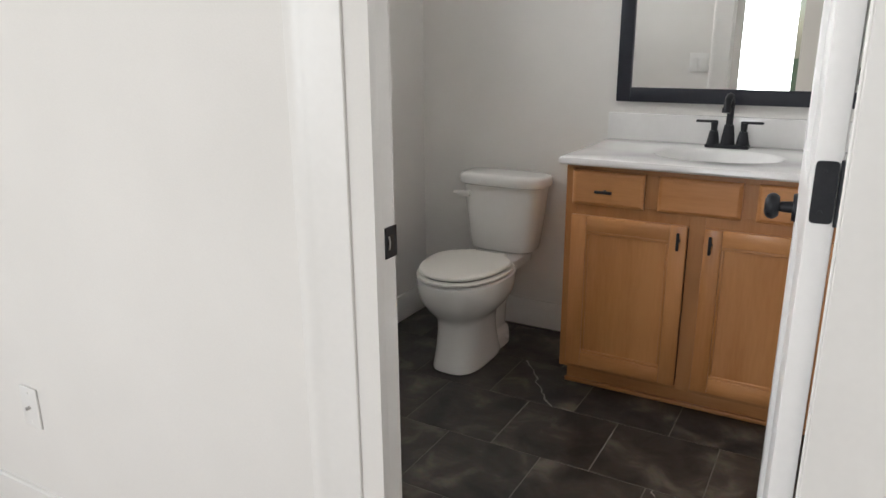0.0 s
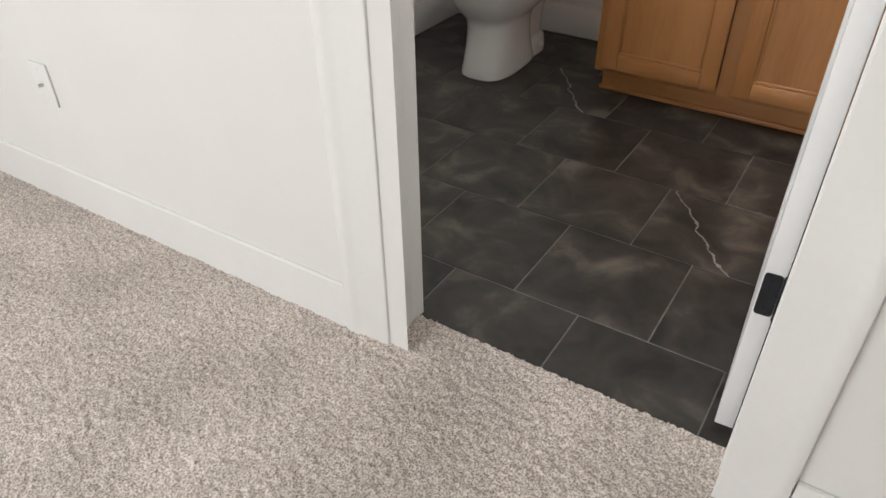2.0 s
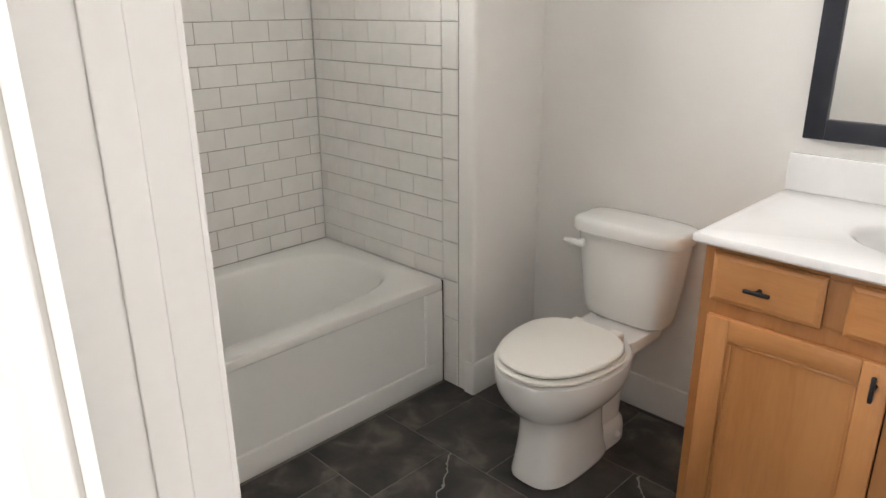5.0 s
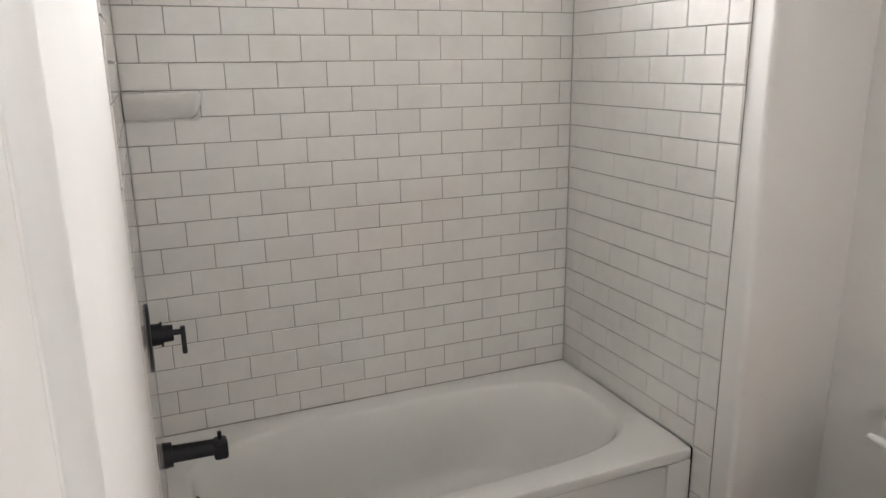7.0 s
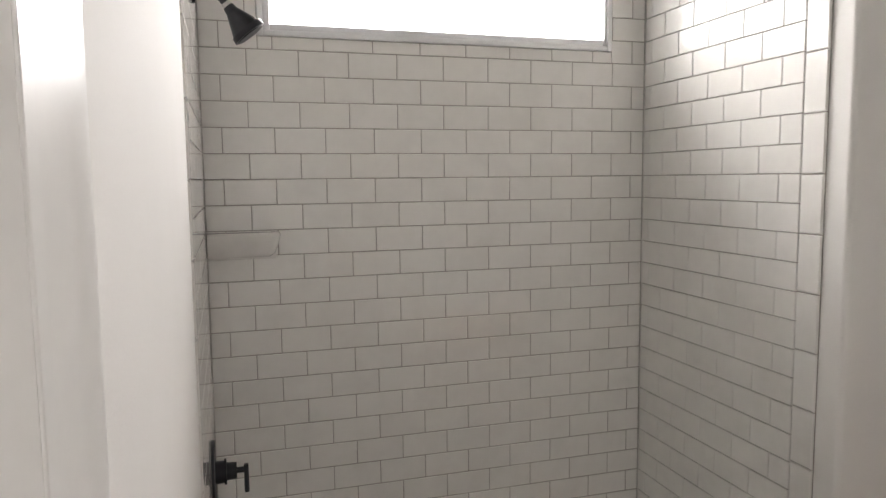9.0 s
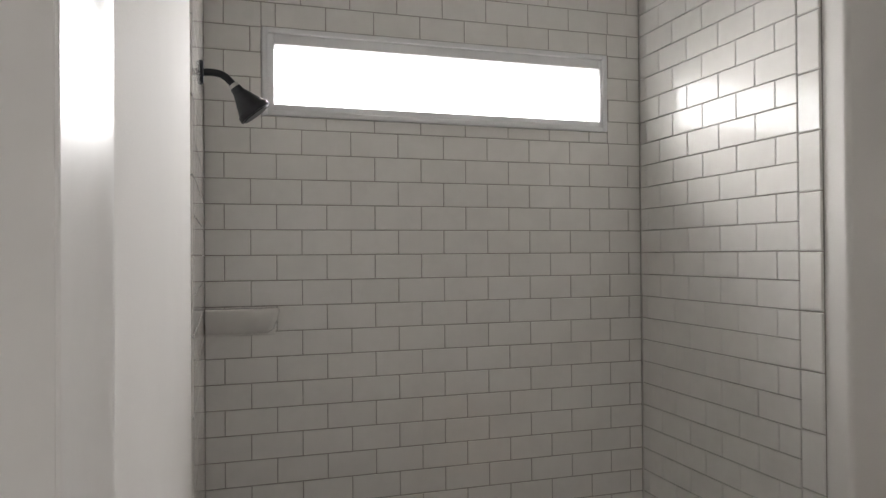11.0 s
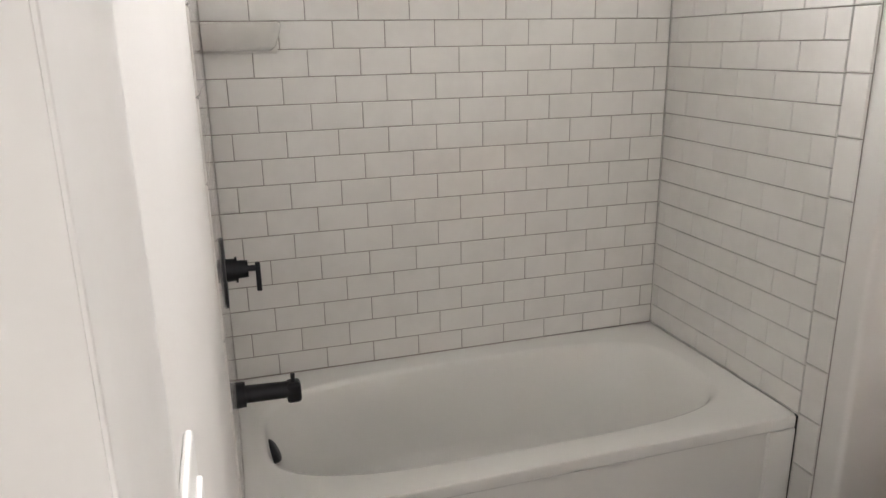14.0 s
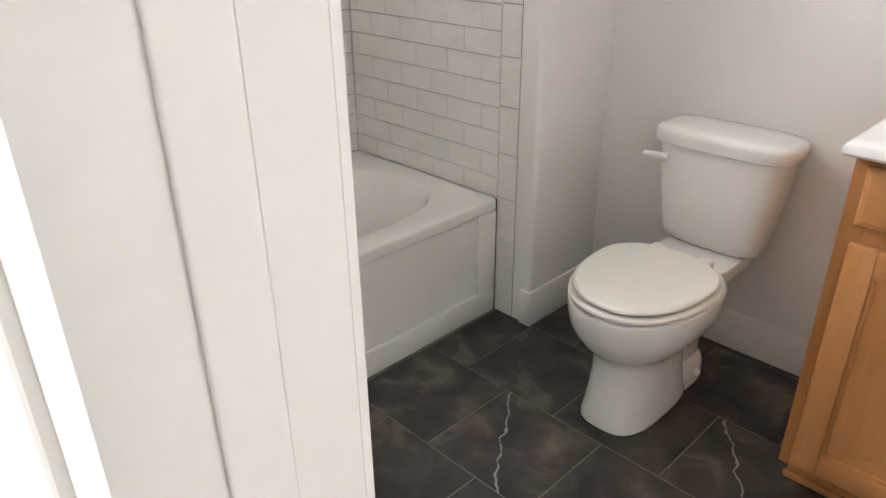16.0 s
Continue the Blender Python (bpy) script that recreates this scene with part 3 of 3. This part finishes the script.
    lid = loft([superbox(1.760, cy, z, hx, hy, 64, 4.2) for z, hx, hy in ((.688, .092, .190), (.692, .099, .199), (.700, .101, .202), (.722, .101, .202), (.731, .098, .199), (.737, .090, .190), (.740, .072, .170), (.741, .03, .09))])
    part("tank_lid", lid, CERAMIC, t, "white ceramic tank lid", True)
    lever = part("flush_lever", cyl((1.682, cy + .146, .648), (1.664, cy + .146, .648), .015, .014, 20), CERAMIC, t, "white flush lever", True)
    arm = loft([[(1.664 - .010 * math.cos(2 * math.pi * k / 16), y, .648 + r * math.sin(2 * math.pi * k / 16)) for k in range(16)]
                for y, r in ((cy + .130, .006), (cy + .136, .012), (cy + .160, .013), (cy + .190, .010), (cy + .206, .008), (cy + .209, .003))])
    part("lever_arm", arm, CERAMIC, lever, smooth=True)
    part("supply_valve", cyl((XT, cy + .20, .16), (XT - .05, cy + .20, .16), .010, seg=14), STEEL, t)
    part("supply_hose", tube([(XT - .045, cy + .20, .165), (XT - .06, cy + .20, .25), (XT - .07, cy + .15, .33), (1.77, cy + .10, .392)], .005, 10), STEEL, t, smooth=True)


toilet()


# ---- vanity ----
def vanity():
    y0, y1, xf = -2.728, -1.803, 1.327          # right end, left end, face frame
    v = thing("vanity_cabinet", "honey maple vanity cabinet with two doors and drawers", "cabinet")
    part("side_panel", block(xf + .018, XT - .001, y1 - .016, y1, .100, .8770, .001), MAPLE, v)
    part("side_panel", block(xf + .018, XT - .001, y0, y0 + .016, .100, .8770, .001), MAPLE, v)
    part("bottom_panel", block(xf + .02, XT - .002, y0 + .016, y1 - .016, .112, .127), MAPLE_FLAT, v)
    part("toe_kick", block(1.412, 1.428, y0 + .004, y1 - .004, .0, .112), MAPLE_FLAT, v)
    part("floor_trim", block(1.398, 1.412, y0 + .004, y1 + .002, .0, .018, .005, 3), MAPLE_FLAT, v, "pale wooden floor trim", True)
    for ya, yb in ((y1 - .044, y1), (-2.286, -2.236), (y0, y0 + .042)):
        part("face_stile", block(xf, xf + .019, ya, yb, .100, .8770, .0012), MAPLE_SHADED, v)
    for za, zb in ((.100, .128), (.690, .742), (.852, .8770)):
        for ya, yb in ((-2.236, y1 - .044), (y0 + .042, -2.286)):
            part("face_rail", block(xf, xf + .019, ya, yb, za, zb, .0012), MAPLE_SHADED, v)
    part("face_stile", block(xf, xf + .019, -2.128, -2.082, .742, .852, .001), MAPLE_SHADED, v)
    part("face_stile", block(xf, xf + .019, -2.436, -2.390, .742, .852, .001), MAPLE_SHADED, v)
    # Dark board behind the face frame, painted as the shade inside the cabinet.
    part("inner_shade_fill", block(xf + .019, xf + .024, y0 + .02, y1 - .02, .13, .87), GAP_SHADE, v)
    def slab(name, ya, yb, za, zb):
        bm = bmesh.new()
        rings = []
        for x, ins in ((xf - .0005, 0), (xf - .010, 0), (xf - .015, .005), (xf - .018, .013), (xf - .018, .02)):
            rings.append([(x, ya + ins, za + ins), (x, yb - ins, za + ins), (x, yb - ins, zb - ins), (x, ya + ins, zb - ins)])
        return part(name, loft(rings, bm=bm), MAPLE_FLAT, v, "raised-edge maple front")
    fronts = [slab("drawer_front", -2.082, -1.830, .736, .858), slab("false_front", -2.392, -2.128, .736, .858), slab("drawer_front", -2.712, -2.436, .736, .858)]
    def pull(parent, y, z, upright):
        d = .026
        a, b = ((y, z - d), (y, z + d)) if upright else ((y - d, z), (y + d, z))
        x = xf - .018
        bar = part("pull", block(x - .026, x - .017, min(a[0], b[0]) - .005, max(a[0], b[0]) + .005, min(a[1], b[1]) - .005, max(a[1], b[1]) + .005, .0035, 3), BLACK, parent, "small black bar pull", True)
        part("pull_post", cyl((x + .001, y, z), (x - .020, y, z), .006, .005, 14), BLACK, bar, smooth=True)
    pull(fronts[0], -1.948, .790, False)
    pull(fronts[2], -2.574, .790, False)
    def door_leaf(ya, yb, py):
        za, zb, w = .118, .698, .056
        d = part("door", block(xf - .010, xf - .006, ya + w, yb - w, za + w, zb - w), MAPLE, v, "framed maple door with flat panel")
        for a, b in ((ya, ya + w), (yb - w, yb)):
            part("door_stile", block(xf - .018, xf - .0005, a, b, za, zb, .003, 2), MAPLE, d, smooth=True)
        for a, b in ((za, za + w), (zb - w, zb)):
            part("door_rail", block(xf - .0178, xf - .0005, ya + w, yb - w, a, b, .003, 2), MAPLE_FLAT, d, smooth=True)
        m = .010
        for a, b in ((za + w, za + w + m), (zb - w - m, zb - w)):
            part("moulding", block(xf - .0145, xf - .007, ya + w, yb - w, a, b, .003, 2), MAPLE_FLAT, d, smooth=True)
        for a, b in ((ya + w, ya + w + m), (yb - w - m, yb - w)):
            part("moulding", block(xf - .0145, xf - .007, a, b, za + w + m, zb - w - m, .003, 2), MAPLE, d, smooth=True)
        pull(d, py, .648, True)
    door_leaf(-2.234, -1.832, -2.209)
    door_leaf(-2.690, -2.288, -2.311)

    # the top with its moulded-in oval bowl
    top = thing("countertop", "white cultured marble vanity top with oval basin", "countertop")
    sx, sy, cx, cyc = .150, .212, 1.563, -2.265
    xa, xb, ya, yb, zt, zb = 1.287, XT - .0015, -2.775, -1.785, .903, .877
    n = 64
    def oval(k, z):
        return [(cx + sx * k * math.cos(2 * math.pi * i / n), cyc + sy * k * math.sin(2 * math.pi * i / n), z) for i in range(n)]
    def edge(z, ins):
        ring = []
        for i in range(n):
            c, s = math.cos(2 * math.pi * i / n) * sx, math.sin(2 * math.pi * i / n) * sy
            k = min((xb - ins - cx) / c if c > 1e-9 else (xa + ins - cx) / c if c < -1e-9 else 9e9, (yb - ins - cyc) / s if s > 1e-9 else (ya + ins - cyc) / s if s < -1e-9 else 9e9)
            ring.append([cx + c * k, cyc + s * k, z])
        for corner in ((xa + ins, ya + ins), (xa + ins, yb - ins), (xb - ins, ya + ins), (xb - ins, yb - ins)):
            best = min(range(n), key=lambda i: (ring[i][0] - corner[0]) ** 2 + (ring[i][1] - corner[1]) ** 2)
            ring[best][0], ring[best][1] = corner
        return ring
    bm = loft([edge(zb, .006), edge(zb + .006, 0), edge(zt - .006, 0), edge(zt - .0015, .003), edge(zt, .008), oval(1.06, zt + .0005), oval(1.0, zt - .003), oval(.95, zt - .014), oval(.85, zt - .055), oval(.68, zt - .095),
               oval(.42, zt - .118), oval(.12, zt - .124)], close_bottom=False)
    part("slab", bm, MARBLE, top, smooth=True)
    part("backsplash", block(XT - .021, XT - .001, ya, yb, zt - .001, 1.010, .004, 3), MARBLE, top, smooth=True)
    part("drain", cyl((cx, cyc, zt - .124), (cx, cyc, zt - .119), .022, .020, 24), BLACK, top)

    f = thing("faucet", "matte black two-handle centerset bathroom faucet", "faucet")
    fy, fx = -2.265, 1.770
    part("base", block(fx - .028, fx + .028, fy - .078, fy + .078, zt, zt + .014, .006, 3), BLACK, f, smooth=True)
    for side in (1, -1):
        hb = part("handle_post", cyl((fx, fy + side * .052, zt + .013), (fx, fy + side * .052, zt + .062), .024, .015, 24), BLACK, f, smooth=True)
        part("handle_cap", cyl((fx, fy + side * .052, zt + .062), (fx, fy + side * .052, zt + .094), .011, .013, 20), BLACK, hb, smooth=True)
        part("handle_lever", block(fx - .008, fx + .008, min(fy + side * .040, fy + side * .118), max(fy + side * .040, fy + side * .118), zt + .091, zt + .100, .003, 2), BLACK, hb, smooth=True)
    part("spout_base", cyl((fx, fy, zt + .013), (fx, fy, zt + .085), .026, .017, 28), BLACK, f, smooth=True)
    part("spout_neck", tube([(fx, fy, zt + .08), (fx, fy, zt + .150), (fx - .012, fy, zt + .178), (fx - .045, fy, zt + .192), (fx - .085, fy, zt + .178), (fx - .100, fy, zt + .150)], .0125), BLACK, f, smooth=True)
    part("spout_tip", cyl((fx - .099, fy, zt + .155), (fx - .103, fy, zt + .138), .0155, .0155, 20), BLACK, f, smooth=True)

    m = thing("wall_mirror", "rectangular wall mirror in a flat black frame", "mirror")
    ma, mb, za, zb2, fw = -2.735, -1.812, 1.055, 1.83, .056
    part("mirror_glass", block(XT - .012, XT - .008, ma + .03, mb - .03, za + .03, zb2 - .03), MIRROR, m)
    for a, b, c, d in ((ma, ma + fw, za, zb2), (mb - fw, mb, za, zb2), (ma + fw, mb - fw, za, za + fw), (ma + fw, mb - fw, zb2 - fw, zb2)):
        part("frame_bar", block(XT - .024, XT - .0005, a, b, c, d, .003, 2), FRAMEB, m, smooth=True)


vanity()


# ---- high window ----
def window():
    w = tagged(new("window_1"), "wide low white vinyl window high above the tub", "window", "", "structure")
    gx0, gx1, gz0, gz1 = .207, 1.333, 2.137, 2.322
    e = .0015
    for a, b, c, d in ((WX0 + e, WX0 + .018, WZ0 + e, WZ1 - e), (WX1 - .018, WX1 - e, WZ0 + e, WZ1 - e), (WX0 + .018, WX1 - .018, WZ0 + e, WZ0 + .018), (WX0 + .018, WX1 - .018, WZ1 - .018, WZ1 - e)):
        part("frame_bar", block(a, b, -.006, .09, c, d, .003, 2), VINYL, w, smooth=True)
    for a, b, c, d in ((WX0 + .018, gx0, WZ0 + .018, WZ1 - .018), (gx1, WX1 - .018, WZ0 + .018, WZ1 - .018), (gx0, gx1, WZ0 + .018, gz0), (gx0, gx1, gz1, WZ1 - .018)):
        part("sash_bar", block(a, b, .004, .075, c, d, .004, 2), VINYL, w, smooth=True)
    pane = part("pane", block(gx0 - .004, gx1 + .004, .048, .052, gz0 - .004, gz1 + .004), GLASS, w)
    pane.visible_shadow = False
    part("inner_bead", block(gx1, gx1 + .010, -.001, .004, gz0, gz1, .002), VINYL, w)


window()

cable = thing("utility_cable", "thin grey cable hanging slantwise outside the window", "cable")
part("wire", cyl((.225, .150, 2.375), (.515, .150, 2.095), .0016, seg=8), STEEL, cable)

# ---- wall and floor tiles, last ----
P, W, ZJ = .0778, .154, 1.592     # row height, tile pitch, one known joint height
JOINT = .0026


def tile_mesh(cache, w, h, t, bev, mat, name):
    key = (round(w, 3), round(h, 3), t)
    if key not in cache:
        me = bpy.data.meshes.new(name)
        a, b, c, d = w / 2, h / 2, w / 2 - bev, h / 2 - bev
        vs = [(-a, -b, 0), (a, -b, 0), (a, b, 0), (-a, b, 0), (-a, -b, t - bev), (a, -b, t - bev), (a, b, t - bev), (-a, b, t - bev), (-c, -d, t), (c, -d, t), (c, d, t), (-c, d, t)]
        fs = [(0, 1, 5, 4), (1, 2, 6, 5), (2, 3, 7, 6), (3, 0, 4, 7), (4, 5, 9, 8), (5, 6, 10, 9), (6, 7, 11, 10), (7, 4, 8, 11), (8, 9, 10, 11)]
        me.from_pydata(vs, [], fs)
        me.materials.append(mat)
        cache[key] = me
    return cache[key]


cache = {}
rng = random.Random(5)


def lay(parent, turn, origin, u0, u1, rows, offsets, hole=None, limit=290):
    """Courses of tiles on a wall: u runs along it, v upwards."""
    pieces = []
    for r in rows:
        v0, v1 = max(ZJ + (r - 1) * P, TUBZ + .003), ZJ + r * P
        v1 = min(v1, CEILING - .002)
        off = offsets[r % 2]
        k = math.floor((u0 - off) / W)
        cuts = [u0] + [off + W * i for i in range(k, k + 40) if u0 + .012 < off + W * i < u1 - .012] + [u1]
        for a, b in zip(cuts, cuts[1:]):
            if hole and b > hole[0] and a < hole[1] and v1 > hole[2] and v0 < hole[3]:
                for c in ((a, min(b, hole[0]), v0, v1), (max(a, hole[1]), b, v0, v1), (max(a, hole[0]), min(b, hole[1]), v0, min(v1, hole[2])), (max(a, hole[0]), min(b, hole[1]), max(v0, hole[3]), v1)):
                    if c[1] - c[0] > .008 and c[3] - c[2] > .008:
                        pieces.append(c)
            else:
                pieces.append((a, b, v0, v1))
    for a, b, c, d in pieces:
        me = tile_mesh(cache, b - a - JOINT * .9, d - c - JOINT * .95, .0085, .0016, TILE, "tile")
        ob = new("tile", me)
        ob.parent = parent
        tilt = Matrix.Rotation(rng.uniform(-.0035, .0035), 4, "X") @ Matrix.Rotation(rng.uniform(-.0035, .0035), 4, "Y")
        ob.matrix_world = origin @ Matrix.Translation(((a + b) / 2, (c + d) / 2, 0)) @ tilt


ROWS = range(-14, 17)
back = structure("tiled_wall_back", block(.0, TX, .0005, .003, TUBZ, WZ0), GROUT, "white subway tiles with grey grout above the tub", "tiled wall")
for a, b, c, d in ((0, WX0, WZ0, CEILING), (WX1, TX, WZ0, CEILING), (WX0, WX1, WZ1, CEILING)):
    part("grout", block(a, b, .0005, .003, c, d), GROUT, back)
lay(back, None, Matrix.Translation((0, .0075, 0)) @ Matrix.Rotation(radians(90), 4, "X"), .0, TX - .001, ROWS, (.134, .057), (WX0, WX1, WZ0, WZ1))
right = structure("tiled_wall_right", block(TX + .0065, TX + .009, -.811, .0, TUBZ, CEILING), GROUT, "white subway tiles on the end wall of the tub", "tiled wall")
m_right = Matrix.Translation((TX + .0085, 0, 0)) @ Matrix(((0, 0, -1, 0), (-1, 0, 0, 0), (0, 1, 0, 0), (0, 0, 0, 1)))
lay(right, None, m_right, .001, -TY, ROWS, (-TY - 5 * W, -TY - 4.5 * W))
left = structure("tiled_wall_left", block(-.0093, -.0065, -.811, .0, TUBZ, CEILING), GROUT, "white subway tiles on the plumbing wall of the tub", "tiled wall")
m_left = Matrix.Translation((-.0085, 0, 0)) @ Matrix(((0, 0, 1, 0), (1, 0, 0, 0), (0, 1, 0, 0), (0, 0, 0, 1)))
lay(left, None, m_left, TY, -.001, ROWS, (TY, TY + .5 * W))
# upright bullnose pieces close the tiled end walls and run to the floor beside the tub
for parent, m, sgn in ((right, m_right, 1), (left, m_left, -1)):
    part("grout", block(TX + .0065 if sgn > 0 else -.0093, TX + .009 if sgn > 0 else -.0065, -.811, -.741, .0, TUBZ), GROUT, parent)
    z = ZJ - P - 10 * W
    while z < CEILING - .02:
        z1 = min(z + W, CEILING - .002)
        z0 = max(z, .002)
        if z1 - z0 > .02:
            ob = new("tile", tile_mesh(cache, .076 - JOINT, z1 - z0 - JOINT, .0085, .003, TILE, "tile"))
            ob.parent = parent
            ob.matrix_world = m @ Matrix.Translation((sgn * (-TY + .038), (z0 + z1) / 2, 0))
        z += W

FX, FY = .330, .338
first = (-2.265, -2.094, -2.266, -2.087, -2.259, -2.090, -2.262)
floor = structure("floor", block(XW + .012, XT, -2.90, -.70, -.012, -.0016), FGROUT, "dark stone-look floor tiles with pale grout", "floor")
part("sill_bed", block(-.020, XW + .012, JR, JL, -.012, -.0016), FGROUT, floor)
fcache = {}
veined = {(2, -2.266), (3, -1.073), (4, -1.583)}
for r in range(7):
    xa, xb = -.148 + r * FX, -.148 + (r + 1) * FX
    xa, xb = max(xa, -.018 if r == 0 else xa), min(xb, XT)
    cuts = [first[r] + FY * k for k in range(-3, 8)]
    for ya, yb in zip(cuts, cuts[1:]):
        tag = any(v[0] == r and abs(yb - v[1]) < .02 for v in veined)
        ya, yb = max(ya, -2.90), min(yb, -.74)
        if yb - ya < .02:
            continue
        me = tile_mesh(fcache, yb - ya - .0034, xb - xa - .0034, .004 + (.00001 if tag else 0), .0009, SLATE_VEIN if tag else SLATE, "floor_tile")
        ob = new("floor_tile", me)
        ob.parent = floor
        ob.matrix_world = Matrix.Translation(((xa + xb) / 2, (ya + yb) / 2, -.0040)) @ Matrix.Rotation(radians(90), 4, "Z") @ Matrix.Rotation(rng.uniform(-.0015, .0015), 4, "X")
